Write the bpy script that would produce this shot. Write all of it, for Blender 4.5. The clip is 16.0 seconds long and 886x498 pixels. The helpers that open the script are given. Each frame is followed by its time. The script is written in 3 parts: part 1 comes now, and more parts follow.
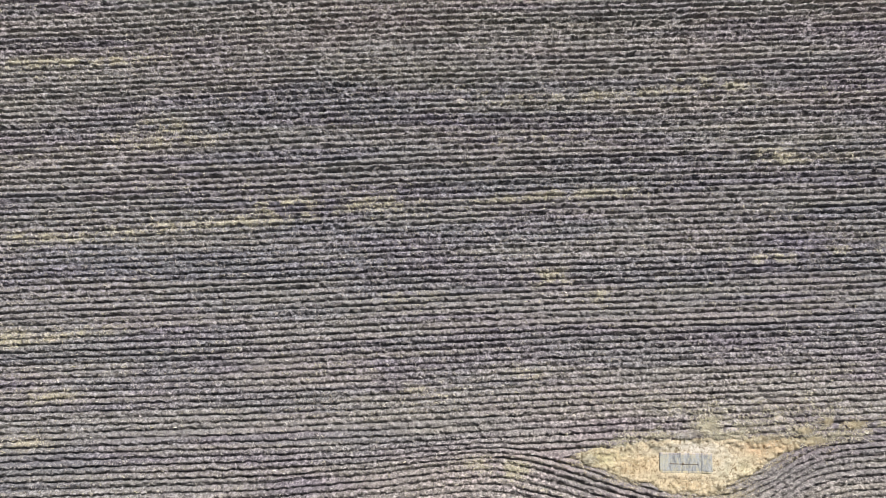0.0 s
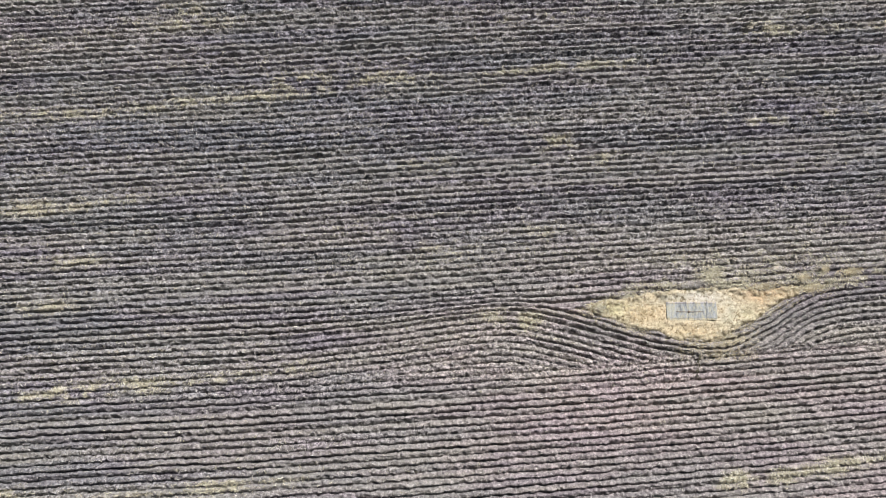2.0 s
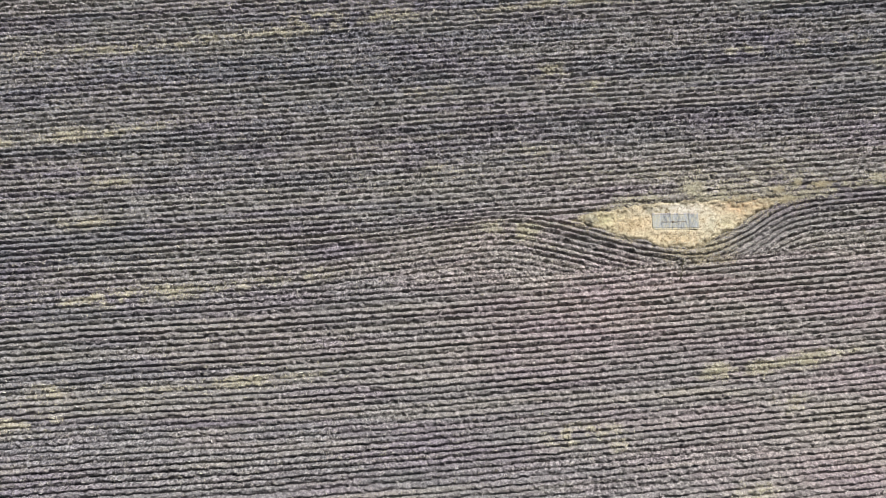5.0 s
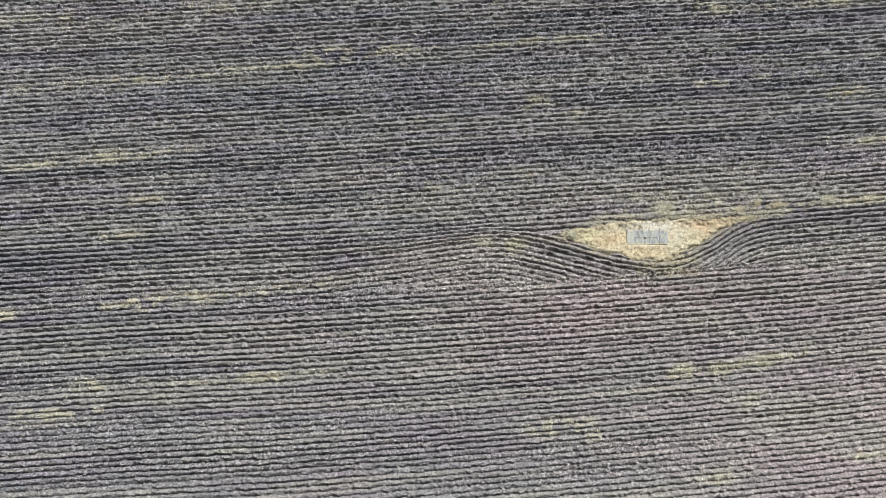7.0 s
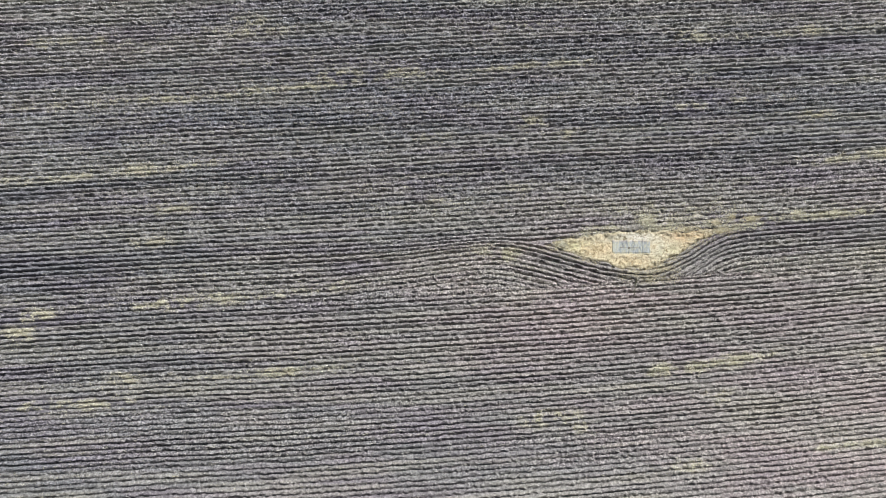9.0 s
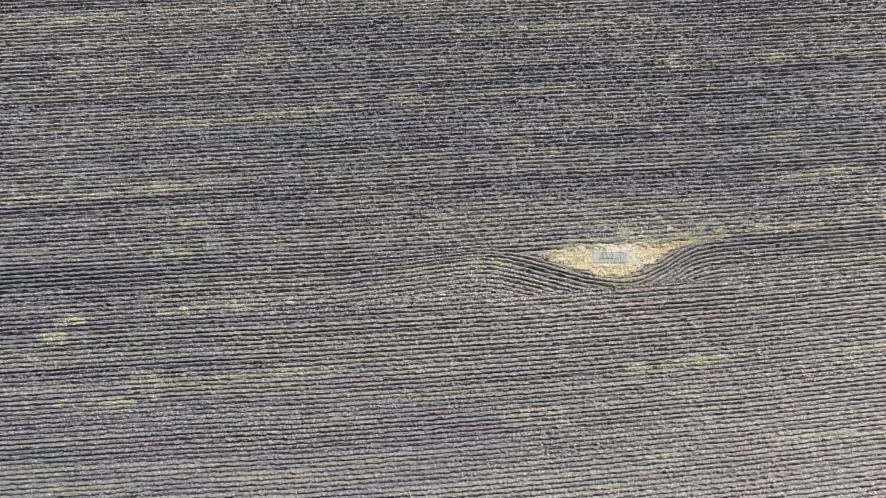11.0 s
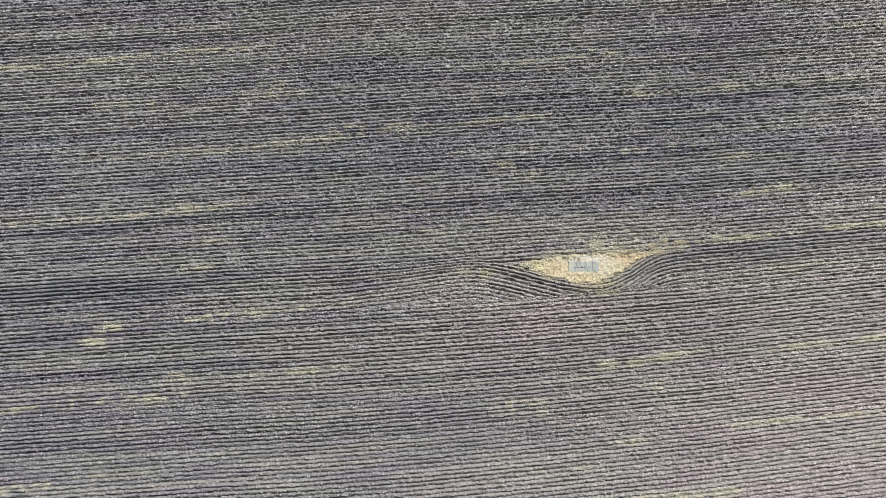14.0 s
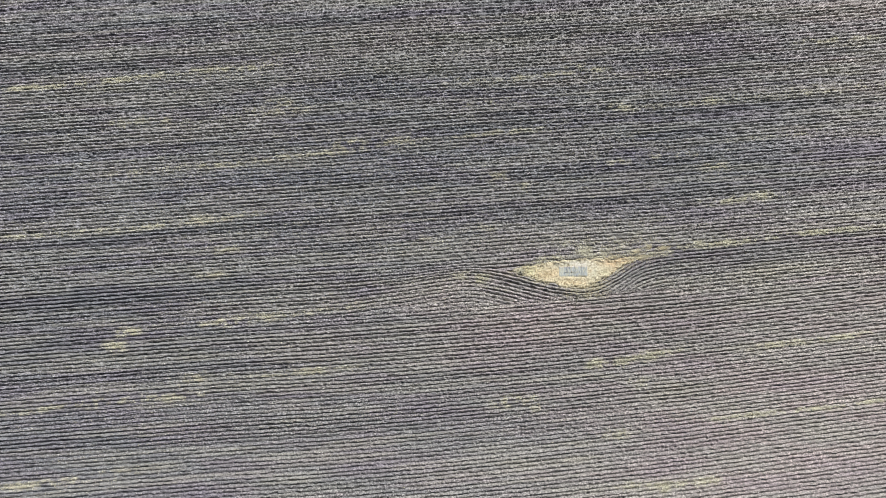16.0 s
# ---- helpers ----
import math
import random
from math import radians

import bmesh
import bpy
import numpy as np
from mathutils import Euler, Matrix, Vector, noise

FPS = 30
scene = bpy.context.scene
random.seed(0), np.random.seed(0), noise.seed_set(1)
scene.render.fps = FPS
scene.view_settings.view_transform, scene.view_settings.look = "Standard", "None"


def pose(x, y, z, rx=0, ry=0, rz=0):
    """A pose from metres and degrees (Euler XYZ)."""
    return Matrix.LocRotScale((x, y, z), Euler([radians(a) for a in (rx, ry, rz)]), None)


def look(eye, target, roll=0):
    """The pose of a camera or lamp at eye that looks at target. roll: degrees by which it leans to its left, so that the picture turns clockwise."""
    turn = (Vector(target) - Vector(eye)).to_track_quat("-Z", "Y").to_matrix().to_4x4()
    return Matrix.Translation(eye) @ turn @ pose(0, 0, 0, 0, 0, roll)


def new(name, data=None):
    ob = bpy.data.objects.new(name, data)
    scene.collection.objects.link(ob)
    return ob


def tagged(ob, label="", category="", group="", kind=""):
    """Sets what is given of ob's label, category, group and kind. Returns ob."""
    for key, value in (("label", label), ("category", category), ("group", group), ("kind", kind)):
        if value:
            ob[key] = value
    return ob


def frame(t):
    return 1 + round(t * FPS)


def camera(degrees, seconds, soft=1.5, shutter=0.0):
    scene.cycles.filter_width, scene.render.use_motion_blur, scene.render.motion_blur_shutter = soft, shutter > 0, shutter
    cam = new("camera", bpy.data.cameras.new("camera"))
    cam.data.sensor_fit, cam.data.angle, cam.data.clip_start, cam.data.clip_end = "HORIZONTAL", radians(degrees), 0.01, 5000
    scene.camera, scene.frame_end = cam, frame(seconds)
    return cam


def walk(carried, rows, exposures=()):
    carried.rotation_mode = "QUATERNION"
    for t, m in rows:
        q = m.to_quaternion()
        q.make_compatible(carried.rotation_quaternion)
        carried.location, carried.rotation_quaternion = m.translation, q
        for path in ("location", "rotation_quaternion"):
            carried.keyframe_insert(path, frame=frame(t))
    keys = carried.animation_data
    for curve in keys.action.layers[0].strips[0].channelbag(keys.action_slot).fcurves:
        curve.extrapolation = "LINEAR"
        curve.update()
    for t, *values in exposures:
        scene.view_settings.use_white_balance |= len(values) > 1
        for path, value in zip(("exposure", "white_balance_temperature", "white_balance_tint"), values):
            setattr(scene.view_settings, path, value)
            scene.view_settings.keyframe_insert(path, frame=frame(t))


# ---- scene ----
cam = camera(70.0, 16.0, soft=0.46)
# seconds, place, then degrees off the plumb line, lean and heading
PATH = [
    (0, -11.077, 5.623, 33.933, 8.074, 0.347, 1.399),
    (0.5, -11.384, 3.756, 33.920, 8.626, 0.097, 1.022),
    (1, -11.685, 1.646, 33.936, 9.149, -0.107, 0.748),
    (1.5, -11.944, -0.655, 33.935, 9.641, -0.254, 0.471),
    (2, -12.197, -3.054, 33.989, 9.991, -0.418, 0.275),
    (2.5, -12.392, -5.565, 34.064, 10.158, -0.547, 0.269),
    (3, -12.407, -7.424, 34.272, 10.121, -0.481, 0.059),
    (3.5, -12.432, -8.310, 34.416, 10.051, -0.310, -0.119),
    (4, -12.452, -8.535, 34.614, 10.258, -0.198, -0.403),
    (6.5, -12.074, -8.730, 39.694, 10.595, -0.089, 0.044),
    (7, -12.015, -8.703, 40.756, 10.448, -0.001, 0.107),
    (7.5, -12.009, -8.649, 41.763, 10.302, 0.035, 0.237),
    (8, -12.024, -8.586, 42.749, 10.195, 0.031, 0.351),
    (8.5, -12.059, -8.561, 43.783, 10.076, -0.003, 0.458),
    (9, -12.148, -8.545, 44.834, 10.013, -0.078, 0.534),
    (9.5, -12.095, -8.452, 45.852, 9.927, -0.080, 0.500),
    (10, -11.978, -8.376, 46.903, 9.878, -0.038, 0.434),
    (12.5, -11.484, -8.602, 52.977, 10.091, -0.032, 0.268),
    (13, -11.336, -8.632, 53.965, 10.072, 0.025, 0.093),
    (13.5, -11.194, -8.609, 55.007, 10.032, 0.118, -0.099),
    (14, -11.054, -8.538, 56.034, 9.941, 0.179, -0.264),
    (14.5, -10.990, -8.399, 57.060, 9.816, 0.169, -0.305),
    (15, -10.999, -8.262, 58.129, 9.695, 0.107, -0.367),
    (15.5, -10.971, -8.128, 59.140, 9.575, 0.116, -0.460),
    (16, -10.880, -8.070, 59.951, 9.490, 0.230, -0.668),
]
walk(cam, [(t, pose(x, y, z, 0, 0, head) @ pose(0, 0, 0, tilt) @ pose(0, 0, 0, 0, lean)) for t, x, y, z, tilt, lean, head in PATH],
     [(0.0, 0.5, 6230, 20), (0.6, 0.5, 6230, 20), (0.9, 0.5, 6000, 17), (1.6, 0.5, 6060, 18), (3.3, 0.5, 6230, 20), (4.2, 0.5, 6230, 20), (6.3, 0.5, 5940, 14), (16.0, 0.5, 5940, 14)])

# ---- sky and sun ----
world = bpy.data.worlds.new("world")
scene.world = world
world.use_nodes = True
sky = world.node_tree.nodes.new("ShaderNodeTexSky")
sky.sky_type, sky.sun_disc = "NISHITA", False
SUN_ELEVATION, SUN_AZIMUTH = 50.5, 24.0
sky.sun_elevation, sky.sun_rotation = radians(SUN_ELEVATION), radians(SUN_AZIMUTH)
world.node_tree.links.new(sky.outputs[0], world.node_tree.nodes["Background"].inputs[0])
world.node_tree.nodes["Background"].inputs[1].default_value = 0.009
sun = new("sun", bpy.data.lights.new("sun", "SUN"))
sun.data.energy, sun.data.angle, sun.data.color = 5.0, radians(0.5), (1.0, 0.97, 0.93)
_h = math.cos(radians(SUN_ELEVATION))
sun.matrix_world = look((300 * _h * math.sin(radians(SUN_AZIMUTH)), 300 * _h * math.cos(radians(SUN_AZIMUTH)), 300 * math.sin(radians(SUN_ELEVATION))), (0, 0, 0))


# ---- noise and small helpers ----
def lattice(ix, iy, seed):
    """Random values 0..1 on whole-number points."""
    h = (ix.astype(np.int64) * 374761393 + iy.astype(np.int64) * 668265263 + seed * 1274126177) & 0xFFFFFFFF
    h = ((h ^ (h >> 13)) * 1274126177) & 0xFFFFFFFF
    h = ((h ^ (h >> 16)) * 2246822519) & 0xFFFFFFFF
    return ((h ^ (h >> 15)) & 0xFFFFFF) / float(0xFFFFFF)


def vnoise(x, y, seed):
    """Smooth noise -1..1."""
    ix, iy = np.floor(x), np.floor(y)
    fx, fy = x - ix, y - iy
    fx, fy = fx * fx * (3 - 2 * fx), fy * fy * (3 - 2 * fy)
    a, b = lattice(ix, iy, seed), lattice(ix + 1, iy, seed)
    c, d = lattice(ix, iy + 1, seed), lattice(ix + 1, iy + 1, seed)
    return 2 * ((a * (1 - fx) + b * fx) * (1 - fy) + (c * (1 - fx) + d * fx) * fy) - 1


def step(a, b, x):
    t = np.clip((x - a) / (b - a), 0, 1)
    return t * t * (3 - 2 * t)


def mesh_arrays(name, co, quads=None, tris=None):
    """A mesh from arrays of places and of faces."""
    me = bpy.data.meshes.new(name)
    me.vertices.add(len(co))
    me.vertices.foreach_set("co", np.asarray(co, dtype=np.float32).ravel())
    nq = 0 if quads is None else len(quads)
    nt = 0 if tris is None else len(tris)
    loops = np.concatenate([np.asarray(f, dtype=np.int32).ravel() for f in (quads, tris) if f is not None])
    me.loops.add(len(loops))
    me.loops.foreach_set("vertex_index", loops)
    me.polygons.add(nq + nt)
    starts = np.concatenate([np.arange(nq) * 4, nq * 4 + np.arange(nt) * 3]).astype(np.int32)
    me.polygons.foreach_set("loop_start", starts)
    me.update(calc_edges=True)
    return me


def part(name, bm, material, parent, label=""):
    """Links a bmesh as one mesh object under a thing or a part."""
    me = bpy.data.meshes.new(name)
    bm.to_mesh(me)
    bm.free()
    me.materials.append(material)
    ob = new(name, me)
    ob.parent = parent
    return tagged(ob, label)


def block(x0, x1, y0, y1, z0, z1, bevel=0.02, rough=0.0, cuts=0):
    """A box with rounded and, if wished, uneven edges."""
    bm = bmesh.new()
    bmesh.ops.create_cube(bm, size=1, matrix=Matrix.Translation(((x0 + x1) / 2, (y0 + y1) / 2, (z0 + z1) / 2)) @ Matrix.Diagonal((x1 - x0, y1 - y0, z1 - z0, 1)))
    if cuts:
        bmesh.ops.subdivide_edges(bm, edges=[e for e in bm.edges if abs(e.verts[0].co.x - e.verts[1].co.x) > 0.01], cuts=cuts, use_grid_fill=True)
    if bevel:
        bmesh.ops.bevel(bm, geom=[e for e in bm.edges if len(e.link_faces) == 2 and e.calc_face_angle(0) > 0.5], offset=bevel, segments=2, affect="EDGES", profile=0.6)
    if rough:
        for v in bm.verts:
            v.co += rough * noise.noise_vector(v.co * 3.1)
    return bm


# ---- materials ----
SPACING, SLOPE = 0.358, 0.1  # of the furrows


def material(name):
    m = bpy.data.materials.new(name)
    m.use_nodes = True
    return m, m.node_tree.nodes, m.node_tree.links, m.node_tree.nodes["Principled BSDF"]


def node(nodes, kind, **inputs):
    n = nodes.new(kind)
    for key, value in inputs.items():
        n.inputs[key.replace("_", " ")].default_value = value
    return n


def ramp(nodes, stops):
    n = nodes.new("ShaderNodeValToRGB")
    while len(n.color_ramp.elements) < len(stops):
        n.color_ramp.elements.new(0.5)
    for e, (p, c) in zip(n.color_ramp.elements, stops):
        e.position, e.color = p, (*c, 1)
    return n


def place(nodes, links, scale=(1, 1, 1)):
    geo = nodes.new("ShaderNodeNewGeometry")
    m = nodes.new("ShaderNodeMapping")
    m.inputs["Scale"].default_value = scale
    links.new(geo.outputs["Position"], m.inputs["Vector"])
    return m.outputs[0]


def mixed(nodes, links, fac, a, b, blend="MIX"):
    n = nodes.new("ShaderNodeMix")
    n.data_type, n.blend_type = "RGBA", blend
    for value, index in ((fac, 0), (a, 6), (b, 7)):
        if isinstance(value, bpy.types.NodeSocket):
            links.new(value, n.inputs[index])
        else:
            n.inputs[index].default_value = value if index == 0 else (*value, 1)
    return n.outputs[2]


def bumped(nodes, links, height, bsdf, strength, distance):
    b = nodes.new("ShaderNodeBump")
    b.inputs["Strength"].default_value, b.inputs["Distance"].default_value = strength, distance
    links.new(height, b.inputs["Height"])
    links.new(b.outputs[0], bsdf.inputs["Normal"])


def make_soil():
    m, n, l, bsdf = material("ploughed_soil")
    at = place(n, l)
    broad = node(n, "ShaderNodeTexNoise", Scale=0.16, Detail=3.0, Roughness=0.55)
    along = n.new("ShaderNodeMapping")
    along.inputs["Scale"].default_value = (0.22, 1.0, 1.0)
    along.inputs["Rotation"].default_value = (0, 0, -0.07)
    l.new(at, along.inputs["Vector"])
    crumb = node(n, "ShaderNodeTexNoise", Scale=6.4, Detail=2.5, Roughness=0.6, Distortion=0.6)
    fine = node(n, "ShaderNodeTexNoise", Scale=13.0, Detail=1.0, Roughness=0.5)
    fibre = node(n, "ShaderNodeTexNoise", Scale=10.0, Detail=1.0, Roughness=0.5, Distortion=1.5)
    for t in (crumb, fine, fibre):
        l.new(at, t.inputs["Vector"])
    l.new(along.outputs[0], broad.inputs["Vector"])
    tone = ramp(n, [(0.33, (0.139, 0.140, 0.151)), (0.5, (0.186, 0.180, 0.177)), (0.72, (0.278, 0.253, 0.23))])
    dry = node(n, "ShaderNodeMapRange", From_Min=-28.0, From_Max=28.0, To_Min=-0.135, To_Max=0.19)
    way = n.new("ShaderNodeVectorMath")
    way.operation = "DOT_PRODUCT"
    way.inputs[1].default_value = (0.6, -0.55, 0)
    l.new(at, way.inputs[0])
    l.new(way.outputs["Value"], dry.inputs["Value"])
    crusted = node(n, "ShaderNodeMapRange", From_Min=12.0, From_Max=28.0, To_Min=0.0, To_Max=0.16)
    apart = n.new("ShaderNodeSeparateXYZ")
    l.new(at, apart.inputs[0])
    l.new(apart.outputs["Y"], crusted.inputs["Value"])
    paler = n.new("ShaderNodeMath")
    paler.operation = "ADD"
    mild = node(n, "ShaderNodeMapRange", From_Min=0.0, From_Max=1.0, To_Min=0.29, To_Max=0.72)
    l.new(broad.outputs[0], mild.inputs["Value"])
    l.new(mild.outputs[0], paler.inputs[0])
    l.new(crusted.outputs[0], paler.inputs[1])
    bleached = n.new("ShaderNodeAttribute")
    bleached.attribute_name = "bleached"
    spotted = n.new("ShaderNodeMath")
    spotted.operation = "ADD"
    l.new(bleached.outputs["Fac"], spotted.inputs[0])
    l.new(dry.outputs[0], spotted.inputs[1])
    total = n.new("ShaderNodeMath")
    total.operation = "ADD"
    l.new(paler.outputs[0], total.inputs[0])
    l.new(spotted.outputs[0], total.inputs[1])
    l.new(total.outputs[0], tone.inputs[0])
    hue = node(n, "ShaderNodeTexNoise", Scale=0.33, Detail=3.0, Roughness=0.7)
    l.new(along.outputs[0], hue.inputs["Vector"])
    earthy = ramp(n, [(0.34, (1.035, 0.972, 1.04)), (0.45, (1.02, 0.985, 0.985)), (0.54, (0.98, 1.003, 0.985)), (0.66, (0.985, 1.025, 0.95))])
    l.new(hue.outputs[0], earthy.inputs[0])
    tinted = mixed(n, l, 1.0, tone.outputs[0], earthy.outputs[0], "MULTIPLY")
    # shading of the crumbs put into the colour: bump hollows darkened, lumps brightened
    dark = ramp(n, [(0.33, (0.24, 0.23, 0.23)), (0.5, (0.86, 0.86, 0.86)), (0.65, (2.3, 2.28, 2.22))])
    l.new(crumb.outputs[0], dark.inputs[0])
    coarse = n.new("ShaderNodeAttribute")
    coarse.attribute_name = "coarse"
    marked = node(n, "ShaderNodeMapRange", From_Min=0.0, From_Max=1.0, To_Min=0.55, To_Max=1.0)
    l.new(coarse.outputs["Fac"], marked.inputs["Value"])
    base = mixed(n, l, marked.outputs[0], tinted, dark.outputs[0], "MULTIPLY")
    damp = node(n, "ShaderNodeMapRange", From_Min=-4.0, From_Max=16.0, To_Min=0.0, To_Max=1.0)
    l.new(apart.outputs["Y"], damp.inputs["Value"])
    greyed = ramp(n, [(0.0, (1.01, 1.0, 0.985)), (1.0, (0.98, 1.0, 1.04))])
    l.new(damp.outputs[0], greyed.inputs[0])
    base = mixed(n, l, 1.0, base, greyed.outputs[0], "MULTIPLY")
    strands = ramp(n, [(0.62, (0, 0, 0)), (0.72, (1, 1, 1))])
    l.new(fibre.outputs[0], strands.inputs[0])
    base = mixed(n, l, strands.outputs[0], base, (0.368, 0.348, 0.308))
    cover = n.new("ShaderNodeAttribute")
    cover.attribute_name = "chaff"
    shreds = node(n, "ShaderNodeTexNoise", Scale=7.0, Detail=2.0, Roughness=0.65, Distortion=1.0)
    l.new(at, shreds.inputs["Vector"])
    torn = node(n, "ShaderNodeMapRange", From_Min=0.36, From_Max=0.62, To_Min=0.3, To_Max=1.0)
    l.new(shreds.outputs[0], torn.inputs["Value"])
    strewn = n.new("ShaderNodeMath")
    strewn.operation, strewn.use_clamp = "MULTIPLY", True
    l.new(cover.outputs["Fac"], strewn.inputs[0])
    l.new(torn.outputs[0], strewn.inputs[1])
    aged = ramp(n, [(0.4, (0.60, 0.57, 0.37)), (0.56, (0.58, 0.55, 0.40)), (0.68, (0.57, 0.5, 0.32))])
    l.new(hue.outputs[0], aged.inputs[0])
    base = mixed(n, l, strewn.outputs[0], base, aged.outputs[0])
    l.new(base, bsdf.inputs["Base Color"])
    bsdf.inputs["Roughness"].default_value = 0.95
    bsdf.inputs["Specular IOR Level"].default_value = 0.15
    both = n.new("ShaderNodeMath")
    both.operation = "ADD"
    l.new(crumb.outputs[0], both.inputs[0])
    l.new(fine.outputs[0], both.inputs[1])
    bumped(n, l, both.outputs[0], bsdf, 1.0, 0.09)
    return m


def make_straw(name, stops):
    m, n, l, bsdf = material(name)
    geo = n.new("ShaderNodeNewGeometry")
    r = ramp(n, stops)
    l.new(geo.outputs["Random Per Island"], r.inputs[0])
    t = node(n, "ShaderNodeTexNoise", Scale=30.0, Detail=2.0)
    l.new(geo.outputs["Position"], t.inputs["Vector"])
    shade = ramp(n, [(0.3, (0.75, 0.73, 0.68)), (0.7, (1.1, 1.1, 1.08))])
    l.new(t.outputs[0], shade.inputs[0])
    l.new(mixed(n, l, 1.0, r.outputs[0], shade.outputs[0], "MULTIPLY"), bsdf.inputs["Base Color"])
    bsdf.inputs["Roughness"].default_value = 0.7
    bsdf.inputs["Specular IOR Level"].default_value = 0.3
    return m


def make_island_earth():
    m, n, l, bsdf = material("dry_grass_earth")
    at = place(n, l)
    big = node(n, "ShaderNodeTexNoise", Scale=1.1, Detail=4.0, Roughness=0.7)
    small = node(n, "ShaderNodeTexNoise", Scale=5.0, Detail=3.0, Roughness=0.65, Distortion=1.2)
    for t in (big, small):
        l.new(at, t.inputs["Vector"])
    ground = n.new("ShaderNodeAttribute")
    ground.attribute_name = "tone"
    patchy = ramp(n, [(0.34, (0.78, 0.79, 0.74)), (0.5, (1.0, 1.0, 1.0)), (0.64, (1.1, 1.06, 1.01))])
    l.new(big.outputs[0], patchy.inputs[0])
    grain = ramp(n, [(0.34, (0.40, 0.345, 0.26)), (0.45, (0.86, 0.84, 0.79)), (0.56, (1.08, 1.08, 1.05)), (0.7, (1.22, 1.23, 1.2))])
    l.new(small.outputs[0], grain.inputs[0])
    blotched = mixed(n, l, 1.0, ground.outputs["Color"], patchy.outputs[0], "MULTIPLY")
    l.new(mixed(n, l, 1.0, blotched, grain.outputs[0], "MULTIPLY"), bsdf.inputs["Base Color"])
    bsdf.inputs["Roughness"].default_value = 0.95
    bsdf.inputs["Specular IOR Level"].default_value = 0.15
    bumped(n, l, small.outputs[0], bsdf, 0.8, 0.04)
    return m


def make_concrete(name, tint):
    m, n, l, bsdf = material(name)
    at = place(n, l, (1, 1, 1))
    stain = node(n, "ShaderNodeTexNoise", Scale=3.0, Detail=4.0, Roughness=0.7)
    l.new(place(n, l, (2.2, 0.6, 1)), stain.inputs["Vector"])
    grit = node(n, "ShaderNodeTexNoise", Scale=35.0, Detail=5.0, Roughness=0.7)
    l.new(at, grit.inputs["Vector"])
    c = ramp(n, [(0.36, tuple(0.5 * v for v in tint)), (0.5, tint), (0.66, tuple(min(0.8, 1.35 * v) for v in tint))])
    l.new(stain.outputs[0], c.inputs[0])
    g = ramp(n, [(0.3, (0.72, 0.72, 0.72)), (0.7, (1.18, 1.18, 1.18))])
    l.new(grit.outputs[0], g.inputs[0])
    blot = node(n, "ShaderNodeTexNoise", Scale=4.5, Detail=3.0, Roughness=0.6)
    l.new(place(n, l, (1.6, 0.8, 1)), blot.inputs["Vector"])
    lichen = ramp(n, [(0.46, (0, 0, 0)), (0.62, (0.85, 0.85, 0.85))])
    l.new(blot.outputs[0], lichen.inputs[0])
    worn = mixed(n, l, lichen.outputs[0], c.outputs[0], (1.4 * tint[0], 1.28 * tint[1], 0.95 * tint[2]))
    l.new(mixed(n, l, 1.0, worn, g.outputs[0], "MULTIPLY"), bsdf.inputs["Base Color"])
    bsdf.inputs["Roughness"].default_value = 0.85
    bumped(n, l, grit.outputs[0], bsdf, 0.4, 0.01)
    return m


SOIL = make_soil()
STRAW = make_straw("straw", [(0.0, (0.17, 0.16, 0.145)), (0.4, (0.32, 0.307, 0.267)), (0.8, (0.45, 0.435, 0.385)), (1.0, (0.62, 0.605, 0.56))])
YELLOW = make_straw("yellow_straw", [(0.0, (0.32, 0.30, 0.2)), (0.5, (0.52, 0.495, 0.35)), (0.85, (0.62, 0.6, 0.46)), (1.0, (0.72, 0.71, 0.6))])
GRASS = make_straw("dry_grass", [(0.0, (0.30, 0.26, 0.15)), (0.4, (0.47, 0.41, 0.255)), (0.7, (0.53, 0.49, 0.34)), (1.0, (0.64, 0.62, 0.49))])
EARTH = make_island_earth()
CONCRETE = make_concrete("weathered_concrete", (0.265, 0.284, 0.264))
# the same concrete for the cover's sides, their shade put into a darker tint
CONCRETE_SIDE = make_concrete("shaded_concrete", (0.19, 0.195, 0.17))
EDGE = make_concrete("lichen_concrete", (0.34, 0.33, 0.25))
STEEL = make_concrete("rusty_steel", (0.096, 0.08, 0.068))
PALE = make_concrete("pale_dry_earth", (0.35, 0.338, 0.312))
CLOD = make_straw("crumbled_earth", [(0.0, (0.10, 0.094, 0.094)), (0.5, (0.2, 0.19, 0.188)), (0.9, (0.31, 0.295, 0.28)), (1.0, (0.42, 0.40, 0.36))])
WEED = make_straw("dead_weed", [(0.0, (0.04, 0.04, 0.024)), (1.0, (0.128, 0.12, 0.064))])

# ---- the lie of the furrows ----

# how far the furrows are pushed aside round the island, along x
_sag_x = [-40, -20, -14.9, -11.7, -9.5, -7.9, -5.4, -3.5, -2.3, -0.4, 1.7, 3.6, 5.6, 7.3, 8.3, 10, 34]
_sag_y = [0, 0, -0.28, -0.54, -0.64, -0.54, 0.17, 0.8, 1.23, 1.85, 2.36, 2.36, 1.57, 0.57, 0.17, 0, 0]
_fine_x = np.arange(-45, 40, 0.1)
_soft = np.exp(-(np.arange(-15, 16) / 7.0) ** 2)
_fine_y = np.convolve(np.pad(np.interp(_fine_x, _sag_x, _sag_y), 15, mode="edge"), _soft / _soft.sum(), "valid")


def sag(x):
    return np.interp(x, _fine_x, _fine_y)


